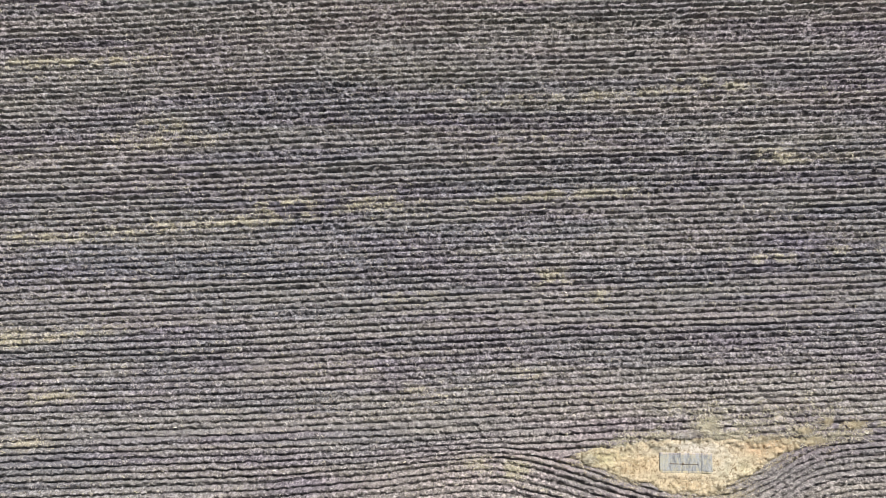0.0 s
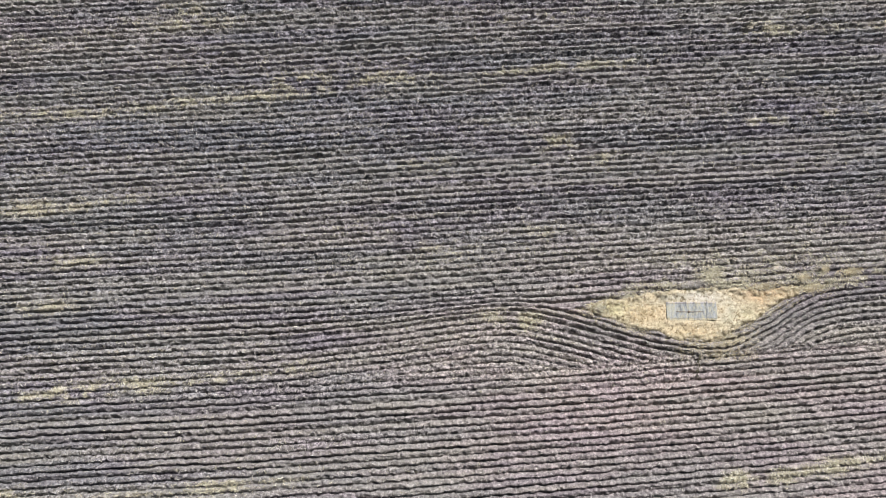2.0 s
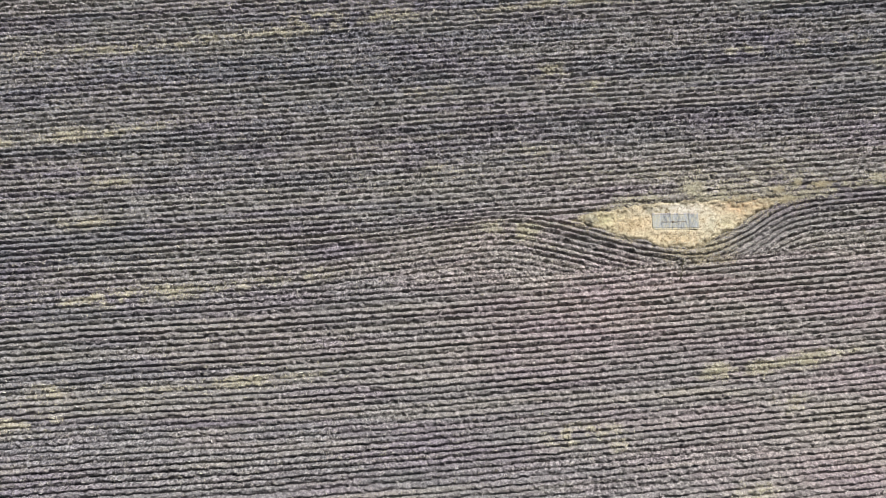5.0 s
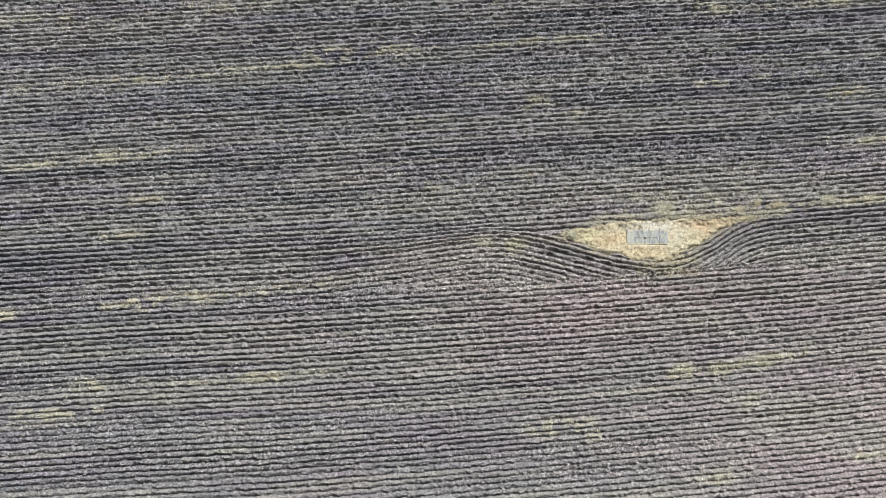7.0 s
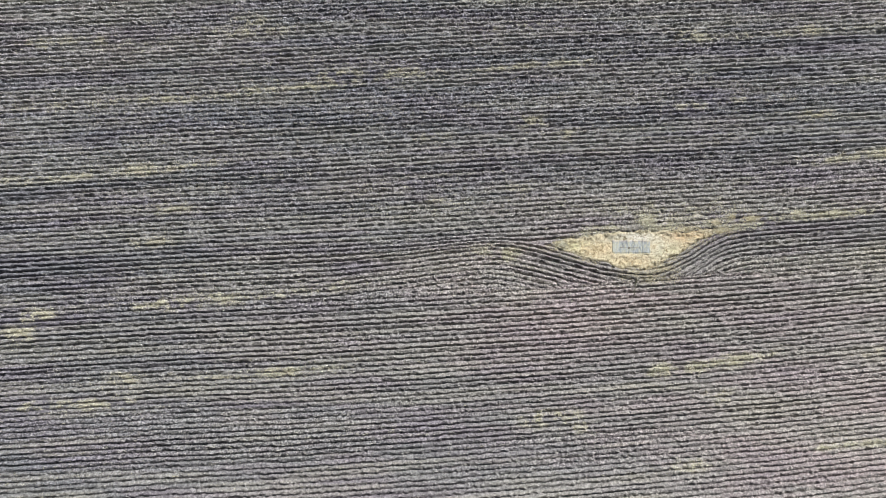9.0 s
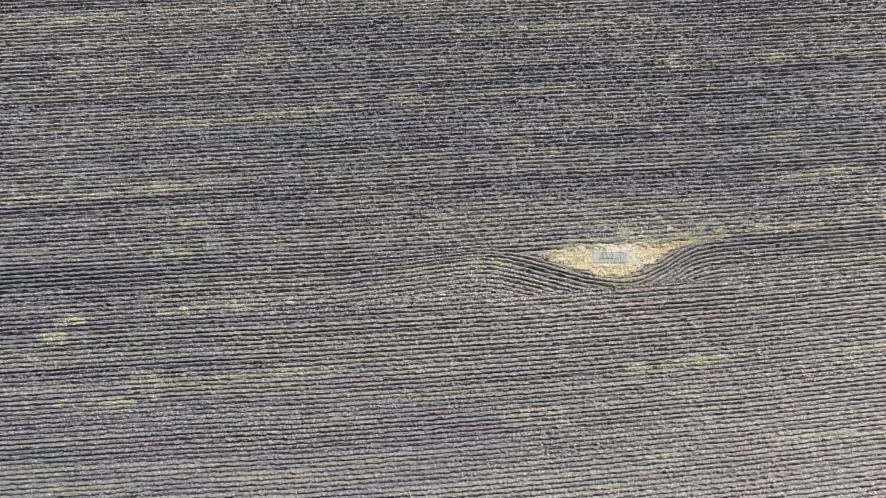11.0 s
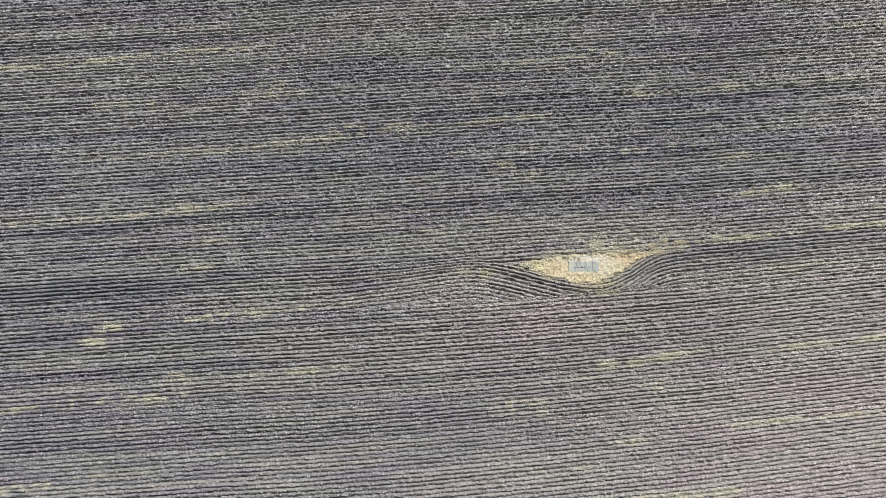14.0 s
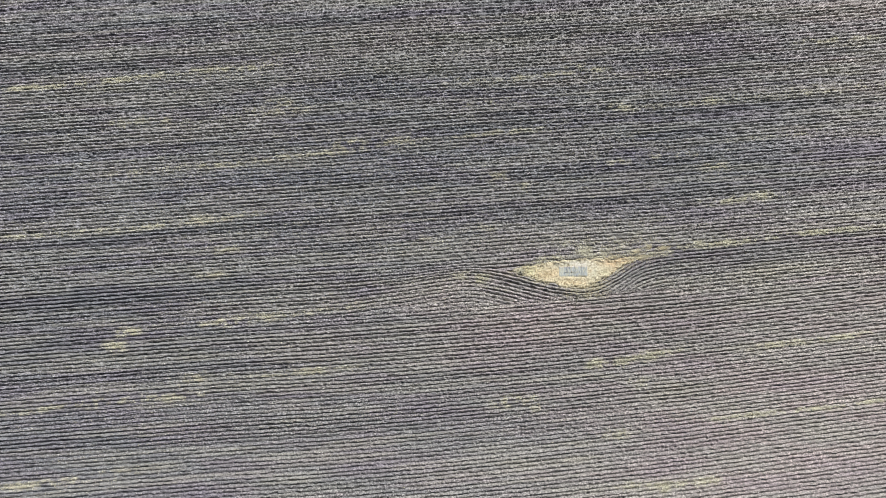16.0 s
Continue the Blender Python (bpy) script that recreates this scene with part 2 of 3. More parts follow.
def top_edge(x):
    """Upper edge of the island, and of the bent furrows to both sides of it."""
    left = np.interp(x, [-20, -14.9, -11.7, -9.5, -7.9, -5.4, -4.2], [-1.1, -0.55, -0.05, 0.22, 0.25, -0.25, -0.15])
    mid = np.interp(x, [-4.2, -3.5, -2.8, -2.3, -1.8, -0.75, -0.4, 0.8, 1.8, 3.95, 4.8, 5.5, 6.0, 6.8, 7.6, 8.3],
                    [-0.15, 0.05, 0.14, 0.32, 0.5, 0.5, 0.66, 0.79, 0.8, 0.86, 0.72, 0.76, 0.97, 1.0, 0.8, 0.88])
    return np.where(x < -4.2, left, np.where(x > 8.3, SLOPE * x + 0.05, mid))


def low_edge(x):
    return np.interp(x, [-4.2, -3.9, -3.1, -2.4, -1.2, 0.06, 0.7, 1.9, 2.8, 3.8, 4.7, 5.2, 5.75, 6.7, 7.6],
                     [-0.3, -0.5, -0.73, -1.04, -1.38, -1.68, -1.83, -1.95, -1.73, -1.29, -0.92, -0.48, -0.01, 0.34, 0.75])


def cut_edge(x):
    return SLOPE * x - 2.95 + 0.65 * step(-4, -11, x)


def across(x, y):
    """Distance across the furrows."""
    away = step(-5, -8.5, x)
    w = step(-0.1 - 0.6 * away, 0.1 + 1.1 * away, top_edge(x) - y) * step(-0.1, 0.1, y - cut_edge(x))
    return y + sag(x) * w - SLOPE * x


ISLAND_X0, ISLAND_X1 = -4.0, 7.6


def island(x, y):
    """Above 0 inside the grass island: metres from its edge, roughly."""
    low = low_edge(x) + 0.14 * vnoise(x * 1.7, x * 0 + 3.0, 71) + 0.05 * vnoise(x * 5, x * 0 + 3.0, 73)
    high = top_edge(np.clip(x, -4.2, 8.3)) + 0.12 * vnoise(x * 1.3, x * 0 + 9.0, 72) + 0.06 * vnoise(x * 4.5, x * 0 + 9.0, 74)
    return np.minimum(np.minimum(y - low, high - y), np.minimum(x - ISLAND_X0, ISLAND_X1 - x) * 0.35)


# how the furrows drift from evenly spaced straight lines, in furrow widths: along x, and from y = -14 to 22
DRIFT_X = [-56.0, -31.0, -22.5, -13.2, -3.7, 10.8, 32.0]
DRIFT = np.array([
    [2.60, 2.60, 2.80, 2.90, 2.80, 2.70, 2.90, 2.50, 2.30, 1.70],
    [0.36, 0.30, 0.45, 0.50, 0.30, 0.15, 0.27, -0.15, -0.40, -1.10],
    [-0.80, -0.90, -0.64, -0.58, -0.85, -0.83, -0.83, -1.03, -1.05, -1.53],
    [-1.50, -1.74, -1.50, -1.70, -1.74, -1.50, -1.60, -1.83, -1.92, -2.41],
    [-1.80, -2.20, -2.46, -2.40, -2.37, -2.34, -2.75, -2.95, -3.34, -3.88],
    [-1.90, -2.50, -2.95, -3.12, -3.60, -4.05, -4.47, -4.85, -5.28, -5.63],
    [-0.70, -1.40, -2.40, -3.00, -4.30, -5.20, -6.00, -6.60, -7.10, -7.40],
])


def drift(x, y):
    u = np.interp(x, DRIFT_X, np.arange(7.0))
    v = np.clip((y + 14) / 4, 0, 9)
    i, j = np.minimum(u.astype(int), 5), np.minimum(v.astype(int), 8)
    a, b = u - i, v - j
    b = b * b * (3 - 2 * b) * 0.5 + b * 0.5
    return (DRIFT[i, j] * (1 - a) + DRIFT[i + 1, j] * a) * (1 - b) + (DRIFT[i, j + 1] * (1 - a) + DRIFT[i + 1, j + 1] * a) * b


def furrow(x, y):
    """The furrow's number and how far across it a place lies, 0 to 1; 0.5 is the bottom."""
    s = across(x, y) / SPACING - drift(x, y) + 0.5
    s = s + 0.06 * vnoise(x * 0.1, s * 0.7, 10) + 0.045 * vnoise(x * 0.4, s * 0.8, 11) + 0.04 * vnoise(x * 1.7, s * 1.3, 12)
    row = np.floor(s)
    return row, s - row


def crest(x, y):
    """1 on the ridges, 0 in the bottoms."""
    return 1 - np.exp(-((furrow(x, y)[1] - 0.5) / 0.22) ** 2)


def roughness(x, y, s):
    """0 on clean combed soil, 1 where stalks and clods lie thick; s counts the furrows."""
    return step(-0.25, 0.45, vnoise(x * 0.045, s * 0.22, 31) + 0.5 * vnoise(x * 0.2, s * 0.9, 33) + 0.35 * step(-4, 6, y) - 0.5 * step(-2, 10, x) * step(0, -6, y)
                + 0.6 * np.exp(-((x + 7) / 3) ** 2 - ((y + 1.2) / 1.2) ** 2) + 0.45 * np.exp(-((x + 1) / 5) ** 2 - ((y + 2.6) / 1.6) ** 2) + 0.5 * np.exp(-((x - 2) / 5) ** 2 - ((y - 1.6) / 0.8) ** 2))


def relief(x, y):
    """Height of the ploughed ground: ragged ridges, furrows of uneven depth, and crumbling clods."""
    row, f = furrow(x, y)
    worn = lattice(row, row * 0, 27)
    strewn = roughness(x, y, row)
    deep = 0.94 - 0.12 * strewn + 0.15 * worn + 0.18 * step(0.86, 0.95, worn) + 0.2 * vnoise(x * 0.04, row * 1.7, 13) + 0.14 * vnoise(x * 0.6, row * 1.3, 14) + 0.24 * vnoise(x * 2.6, row * 1.9, 18)
    slant = x + 0.7 * y
    notch = vnoise(slant * 4.3, row * 2.3 + y * 1.5, 41)
    notch2 = vnoise((x - 0.5 * y) * 6.8, row * 3.1 + y * 2.0, 42)
    wide = (0.145 + 0.035 * worn) * np.clip(1 + 0.2 * vnoise(x * 1.6, row * 2.7, 43) + 0.5 * notch2, 0.45, 1.8)
    off = (f - 0.5 - 0.05 * vnoise(x * 2.3, row * 2.1, 15) - 0.1 * notch) / wide
    h = 0.235 * np.clip(deep, 0.45, 1.4) * (1 - np.exp(-np.abs(off) ** 2.3)) - 0.1
    crumbs = np.abs(vnoise(x * 3.4, y * 4.5, 16)) * 0.05 + np.abs(vnoise(slant * 5.6, y * 6.5, 17)) * 0.14
    grain = lattice(np.floor(x * 11.0), np.floor(y * 19.0), 23) + lattice(np.floor(x * 14.5 + 0.3), np.floor(y * 16.0 + 0.6), 24) - 1
    return h + crumbs + 0.035 * vnoise(x * 5.3, y * 8.0, 19) + 0.03 * grain - 0.04


def height(x, y):
    inside = step(-0.25, 0.1, island(x, y))
    edge = (1 - step(50, 58, np.abs(x + 11))) * (1 - step(32, 38, np.abs(y - 3)))
    return relief(x, y) * (1 - inside) * edge - 0.03 * inside


# ---- where straw lies on the field ----
# swaths along the furrows: from x, y to x, y, breadth, strength
SWATHS = [
    (-55.3, 18.6, -27.0, 21.0, 0.4, 1.1), (-44.8, 14.7, -23.5, 16.5, 0.8, 0.5), (-44.4, 9.7, -30.0, 10.8, 0.4, 0.85), (-30.0, 10.8, -12.0, 13.0, 0.45, 0.75),
    (-10.5, 13.1, 0.1, 13.9, 0.4, 0.5), (-53.8, 3.6, -42.9, 4.2, 0.4, 0.7), (-42.9, 4.2, -28.0, 5.6, 0.4, 0.75), (-34.7, -5.0, -20.9, -3.6, 0.4, 0.9),
    (-54.5, -13.4, -44.8, -12.4, 0.4, 0.6), (-44.8, -12.4, -32.8, -11.3, 0.5, 0.8), (-31.0, -10.0, -17.6, -8.9, 0.4, 0.35), (2.4, -9.1, 11.6, -7.8, 0.5, 0.7), (16.0, -7.9, 30.4, -6.4, 0.4, 0.8),
    (10.4, 1.6, 31.7, 3.8, 0.4, 1.0), (13.5, 6.4, 22.9, 6.9, 0.6, 0.8), (3.3, 10.3, 14.4, 11.0, 0.5, 0.6), (-11.0, 18.7, 6.6, 20.2, 0.4, 0.7),
    (5.8, 15.8, 17.7, 16.7, 0.5, 0.6), (17.7, 16.7, 33.6, 18.2, 0.4, 0.8), (17.0, 12.4, 26.0, 13.2, 0.4, 0.5), (-10.0, 16.4, -2.5, 17.0, 0.35, 0.5),
    (-51.4, -19.5, -38.6, -18.3, 0.6, 0.7), (13.0, -14.4, 29.7, -12.6, 0.3, 1.1), (24.5, 22.8, 33.7, 23.3, 0.4, 0.7), (3.9, -19.9, 13.0, -19.5, 0.5, 0.5),
]
# scattered patches: x, y, half length along the furrows, strength
PATCHES = [
    (-40.7, -5.72, 1.0, 0.95), (-41.9, -6.85, 0.9, 0.9), (-41.7, -7.3, 0.8, 0.7), (-43.5, -12.2, 1.2, 0.6), (-34.2, -9.9, 0.9, 0.8), (-23.9, -9.4, 1.2, 0.6), (-4.4, -12.4, 1.7, 1.1), (3.1, -9.05, 0.8, 1), (5.4, -8.8, 0.8, 0.8), (8.2, -8.4, 0.9, 0.8),
    (7.6, -10.8, 1.3, 0.6), (4.6, -15.4, 1.2, 0.6), (8.7, -20.0, 0.6, 0.9), (12.6, -19.5, 1.4, 0.6), (15.7, 9.7, 1.2, 0.8), (-5.6, 9.05, 1.1, 0.8), (15.6, 16.5, 1.2, 0.6), (-20.1, 12.55, 1.3, 0.9),
    (-15.3, 12.9, 1.2, 0.6), (2.2, 20.2, 1.1, 0.6), (-27.2, 16.9, 1.5, 0.6), (-13.0, 7.8, 1.3, 0.6), (-3.0, 8.1, 0.8, 0.6), (-34.6, 5.1, 1.3, 0.6), (-2.3, -12.9, 0.7, 0.6), (-33.0, -0.3, 1.6, 0.6), (2.7, 1.7, 1.2, 0.45), (5.6, 1.75, 1.2, 0.4), (-30.5, -4.75, 1.3, 0.7), (-27.6, -4.4, 1.2, 0.6),
    (-9.2, -0.75, 1.1, 0.6), (-7.4, -0.98, 0.7, 0.9), (-11.6, 3.0, 1.3, 0.6), (-6.7, 3.9, 0.9, 0.6), (6.1, 16.0, 1.6, 0.6), (-31.8, 2.1, 1.4, 0.6), (-19.3, -3.45, 0.8, 0.6), (-22.8, -9.4, 1.0, 0.6),
]


def chaff(x, y):
    """How thickly fine straw covers the soil, 0 to 1."""
    s = across(x, y) / SPACING - drift(x, y)
    rough = 0.42 + 0.4 * step(-6, 8, y) * step(-70, 0, x) + 0.25 * step(-5, -25, x) - 0.35 * step(-2, 10, x) * step(0, -6, y)
    c = np.clip(rough * (0.1 + 0.6 * vnoise(x * 0.05, s * 0.3, 31) + 0.6 * vnoise(x * 0.16, s * 0.8, 32)), 0, 0.2)
    for k, (x0, y0, x1, y1, b, strong) in enumerate(SWATHS):
        near = (np.abs(y - (y0 + y1) / 2) < 3.5) & (x > x0 - 2) & (x < x1 + 2)
        px, py = x[near], y[near]
        d = (py - y0 - (y1 - y0) * (px - x0) / (x1 - x0) + 0.25 * vnoise(px * 0.2, px * 0 + k, 45)) / (0.7 * b)
        along = step(x0 - 1, x0 + 2, px) * step(x1 + 1, x1 - 2, px) * np.clip(0.5 + 0.6 * vnoise(px * 0.3, py * 0.9, 51 + k) + 0.6 * vnoise(px * 1.1, py * 1.6, 61 + k) + 0.6 * vnoise(px * 3.0, py * 3.3, 161 + k), 0, 1.3)
        c[near] = np.maximum(c[near], 1.15 * strong * np.exp(-d * d) * along)
    for k, (x0, y0, r, strong) in enumerate(PATCHES):
        near = (np.abs(y - y0) < 2) & (np.abs(x - x0) < 4)
        px, py = x[near] - x0, y[near] - y0 - 0.07 * (x[near] - x0)
        c[near] = np.maximum(c[near], strong * np.exp(-np.abs(px / (1.25 * r)) ** 3 - (py / 0.5) ** 2) * np.clip(0.6 + 0.9 * vnoise(px * 1.2, py * 2.2, 91 + k) + 0.7 * vnoise(px * 2.9, py * 4.1, 131 + k), 0, 1.2))
    return c * (0.45 + 0.55 * crest(x, y))


# ---- ground ----
def lines_of(stretches, reach):
    """Grid lines: close in the given stretches, wider and wider outside."""
    out = []
    for a, b, d in stretches:
        out += list(np.arange(a, b - 1e-6, d))
    lo, hi, d = out[0], out[-1], stretches[-1][2]
    low, high = [], []
    while hi < reach:
        d *= 1.5
        hi += d
        high.append(hi)
    d = stretches[0][2]
    while lo > -reach:
        d *= 1.5
        lo -= d
        low.append(lo)
    return np.array(low[::-1] + out + high)


# stretches where the soil has dried paler (or stays damper): centre, half sizes, amount
BLEACHED = [(-6.5, -6.6, 7.0, 3.5, 0.13), (-15.0, 15.0, 24.0, 6.0, -0.04), (-1.0, -4.9, 6.0, 2.2, 0.16), (-5.5, 0.6, 3.5, 1.5, 0.13), (2.0, 2.2, 7.0, 2.0, 0.1), (-11.0, -2.2, 4.0, 1.2, 0.06), (-12.0, -0.5, 8.0, 1.7, 0.05), (8.0, 8.0, 10.0, 6.0, -0.12), (19.0, 17.0, 9.0, 5.0, -0.05), (-40.0, 20.0, 16.0, 9.0, 0.11), (-38.0, -14.0, 12.0, 5.0, -0.04), (-30.0, -8.0, 12.0, 4.0, -0.03), (-28.0, 5.0, 10.0, 4.0, -0.06), (20.0, -15.0, 15.0, 8.0, 0.12)]


def build_ground():
    xs = lines_of([(-60, -39, 0.13), (-39, 15, 0.072), (15, 38, 0.12)], 2500)
    ys = lines_of([(-24, -16, 0.068), (-16, 26, 0.054), (26, 32, 0.068)], 2500)
    gx, gy = np.meshgrid(xs, ys)
    gx = gx + 0.02 * vnoise(gx * 9, gy * 9, 5) * (np.abs(gx) < 60)
    gz = height(gx, gy)
    nx, ny = len(xs), len(ys)
    i = np.arange(ny - 1)[:, None] * nx + np.arange(nx - 1)[None, :]
    quads = np.stack([i, i + 1, i + nx + 1, i + nx], axis=-1).reshape(-1, 4)
    me = mesh_arrays("ground", np.stack([gx, gy, gz], axis=-1).reshape(-1, 3), quads)
    fine = (np.abs(gx + 11) < 52) & (np.abs(gy - 3) < 33)
    strewn = np.zeros(gx.shape)
    strewn[fine] = chaff(gx[fine], gy[fine])
    me.attributes.new("chaff", "FLOAT", "POINT").data.foreach_set("value", strewn.astype(np.float32).ravel())
    coarse = np.zeros(gx.shape)
    coarse[fine] = roughness(gx[fine], gy[fine], furrow(gx[fine], gy[fine])[0])
    me.attributes.new("coarse", "FLOAT", "POINT").data.foreach_set("value", coarse.astype(np.float32).ravel())
    dried = np.zeros(gx.shape)
    for cx, cy, rx, ry, much in BLEACHED:
        dried += much * np.exp(-((gx - cx) / rx) ** 2 - ((gy - 0.08 * gx - cy) / ry) ** 2)
    me.attributes.new("bleached", "FLOAT", "POINT").data.foreach_set("value", dried.astype(np.float32).ravel())
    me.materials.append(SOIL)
    return tagged(new("ground", me), "dark grey-brown ploughed field soil in long furrows", "ground", kind="structure")


build_ground()


# orange, bleached and olive stretches of the island: centre, half sizes, strength, colour
ISLAND_TONES = [
    (5.3, 0.45, 1.7, 0.45, 0.9, (0.52, 0.385, 0.225)), (-1.2, -0.45, 1.3, 0.6, 0.7, (0.51, 0.40, 0.235)), (1.4, -1.4, 1.6, 0.35, 0.6, (0.51, 0.405, 0.235)),
    (1.6, 0.42, 2.2, 0.28, 0.85, (0.47, 0.455, 0.36)), (2.1, 0.36, 0.75, 0.32, 0.8, (0.5, 0.475, 0.4)), (3.5, -0.45, 0.7, 0.9, 0.75, (0.475, 0.455, 0.345)), (-2.8, -0.25, 0.9, 0.5, 0.8, (0.45, 0.435, 0.255)),
    (4.4, -0.7, 0.8, 0.4, 0.5, (0.46, 0.43, 0.27)),
]


def island_height(x, y):
    d = island(x, y)
    rim = np.exp(-((d - 0.12) / 0.2) ** 2)
    tufts = np.abs(vnoise(x * 3.1, y * 3.6, 28)) * (0.04 + 0.17 * rim) + np.abs(vnoise(x * 6.5, y * 7.0, 29)) * (0.05 + 0.08 * rim)
    quiet = np.exp(-((x - 1.4) / 1.75) ** 6 - ((y + 0.45) / 0.62) ** 6)
    z = 0.04 * step(-0.05, 0.5, d) + tufts * (1 - 0.85 * quiet) + 0.02 * vnoise(x * 2.1, y * 2.1, 21) + 0.012 * vnoise(x * 9, y * 9, 22)
    z = z + (0.055 + 0.03 * vnoise(x * 3.3, y * 3.0, 26)) * np.exp(-((x - 1.36) / 1.5) ** 8) * np.exp(-((y + 1.0) / 0.16) ** 2)  # earth banked against the cover
    return np.where(d < -0.02, -0.12, z)


def build_island():
    xs = np.arange(ISLAND_X0 - 0.4, ISLAND_X1 + 0.4, 0.06)
    ys = np.arange(-3.0, 1.6, 0.06)
    gx, gy = np.meshgrid(xs, ys)
    d = island(gx, gy)
    gz = island_height(gx, gy)
    nx, ny = len(xs), len(ys)
    i = np.arange(ny - 1)[:, None] * nx + np.arange(nx - 1)[None, :]
    quads = np.stack([i, i + 1, i + nx + 1, i + nx], axis=-1).reshape(-1, 4)
    keep = (d.ravel()[quads] > -0.15).any(axis=1)
    me = mesh_arrays("grass_island", np.stack([gx, gy, gz], axis=-1).reshape(-1, 3), quads[keep])
    tone = np.ones(gx.shape + (4,))
    tone[..., :3] = (0.445, 0.40, 0.275)
    for cx, cy, rx, ry, much, colour in ISLAND_TONES:
        w = much * np.exp(-((gx - cx + 0.3 * vnoise(gx * 1.3, gy * 1.9, 36)) / rx) ** 2 - ((gy - cy + 0.2 * vnoise(gx * 1.7, gy * 2.3, 37)) / ry) ** 2)[..., None]
        tone[..., :3] = tone[..., :3] * (1 - w) + np.array(colour) * w
    me.attributes.new("tone", "FLOAT_COLOR", "POINT").data.foreach_set("color", tone.astype(np.float32).ravel())
    me.materials.append(EARTH)
    return tagged(new("grass_island", me), "unploughed island of tan earth and dry grass in the field", "ground", kind="structure")


build_island()


# ---- straw, as folded blades ----
def blades(x, y, z, rng, length, width, lift, turn=None, simple=False):
    """Arrays of bent straw blades that lie or stand at the given places."""
    n = len(x)
    a = rng.uniform(0, 2 * math.pi, n) if turn is None else turn
    L, w = rng.uniform(*length, n), rng.uniform(*width, n)
    up = rng.uniform(*lift, n) * L
    dx, dy = np.cos(a), np.sin(a)
    px, py = -dy, dx
    bend = rng.uniform(-0.25, 0.25, n) * L
    steps = ((-0.5, 0.0), (0.5, 1.0)) if simple else ((-0.5, 0.0), (0.0, 0.7), (0.5, 1.0))
    m = len(steps)
    co = np.zeros((n, 2 * m, 3))
    for k, (s, q) in enumerate(steps):
        mid = bend * (k == 1 and m == 3)
        cx, cy = x + dx * s * L + px * mid, y + dy * s * L + py * mid
        cz = z + up * q + 0.012
        for side in (0, 1):
            e = (side - 0.5) * w * (1.0 if k < m - 1 else 0.45)
            co[:, 2 * k + side, 0], co[:, 2 * k + side, 1] = cx + px * e, cy + py * e
            co[:, 2 * k + side, 2] = cz + (0.5 * w if side else 0)
    q = np.array([[2 * k, 2 * k + 1, 2 * k + 3, 2 * k + 2] for k in range(m - 1)])
    quads = (np.arange(n)[:, None, None] * 2 * m + q[None]).reshape(-1, 4)
    return co.reshape(-1, 3), quads


def blade_object(name, arrays, mat):
    co = np.concatenate([a[0] for a in arrays])
    base = np.cumsum([0] + [len(a[0]) for a in arrays[:-1]])
    quads = np.concatenate([a[1] + b for a, b in zip(arrays, base)])
    me = mesh_arrays(name, co, quads)
    me.materials.append(mat)
    return new(name, me)


def surface(x, y):
    """Height of what lies on top at a place: the island or the furrows."""
    return np.where(island(x, y) > 0, island_height(x, y), height(x, y))


def build_litter():
    rng = np.random.default_rng(4)
    x = np.concatenate([rng.uniform(-58, 36, 330000), rng.uniform(-39, 15, 210000)])
    y = np.concatenate([rng.uniform(-22, 30, 330000), rng.uniform(-16, 26, 210000)])
    s = across(x, y) / SPACING - drift(x, y)
    thick = chaff(x, y)
    rough = roughness(x, y, s)
    tufted = step(-0.15, 0.5, vnoise(x * 3.1 + y, y * 3.6, 38) + 0.4 * vnoise(x * 0.9, y * 1.7, 39))
    dens = (0.26 + 0.36 * rough + 0.6 * thick) * (0.12 + 1.1 * tufted)
    keep = (rng.uniform(0, 1, len(x)) < dens) & (island(x, y) < -0.05) & (crest(x, y) > rng.uniform(0.15, 0.95, len(x)))
    x, y, s, thick = x[keep], y[keep], s[keep], thick[keep]
    z = height(x, y)
    yellowed = 0.8 * thick + 0.35 * vnoise(x * 0.12, s * 0.7, 34) > rng.uniform(0.05, 1.2, len(x))
    for name, some, mat, label in (("straw_litter", ~yellowed, STRAW, "pale straw and stalk pieces strewn over the furrows"), ("yellow_litter", yellowed, YELLOW, "yellowed straw pieces strewn thinly over the furrows")):
        px, py = x[some], y[some]
        tagged(blade_object(name, [blades(px, py, z[some] + 0.01, rng, (0.05, 0.19), (0.018, 0.042), (0.0, 0.4), simple=True)], mat), label, "straw", kind="stuff")


build_litter()


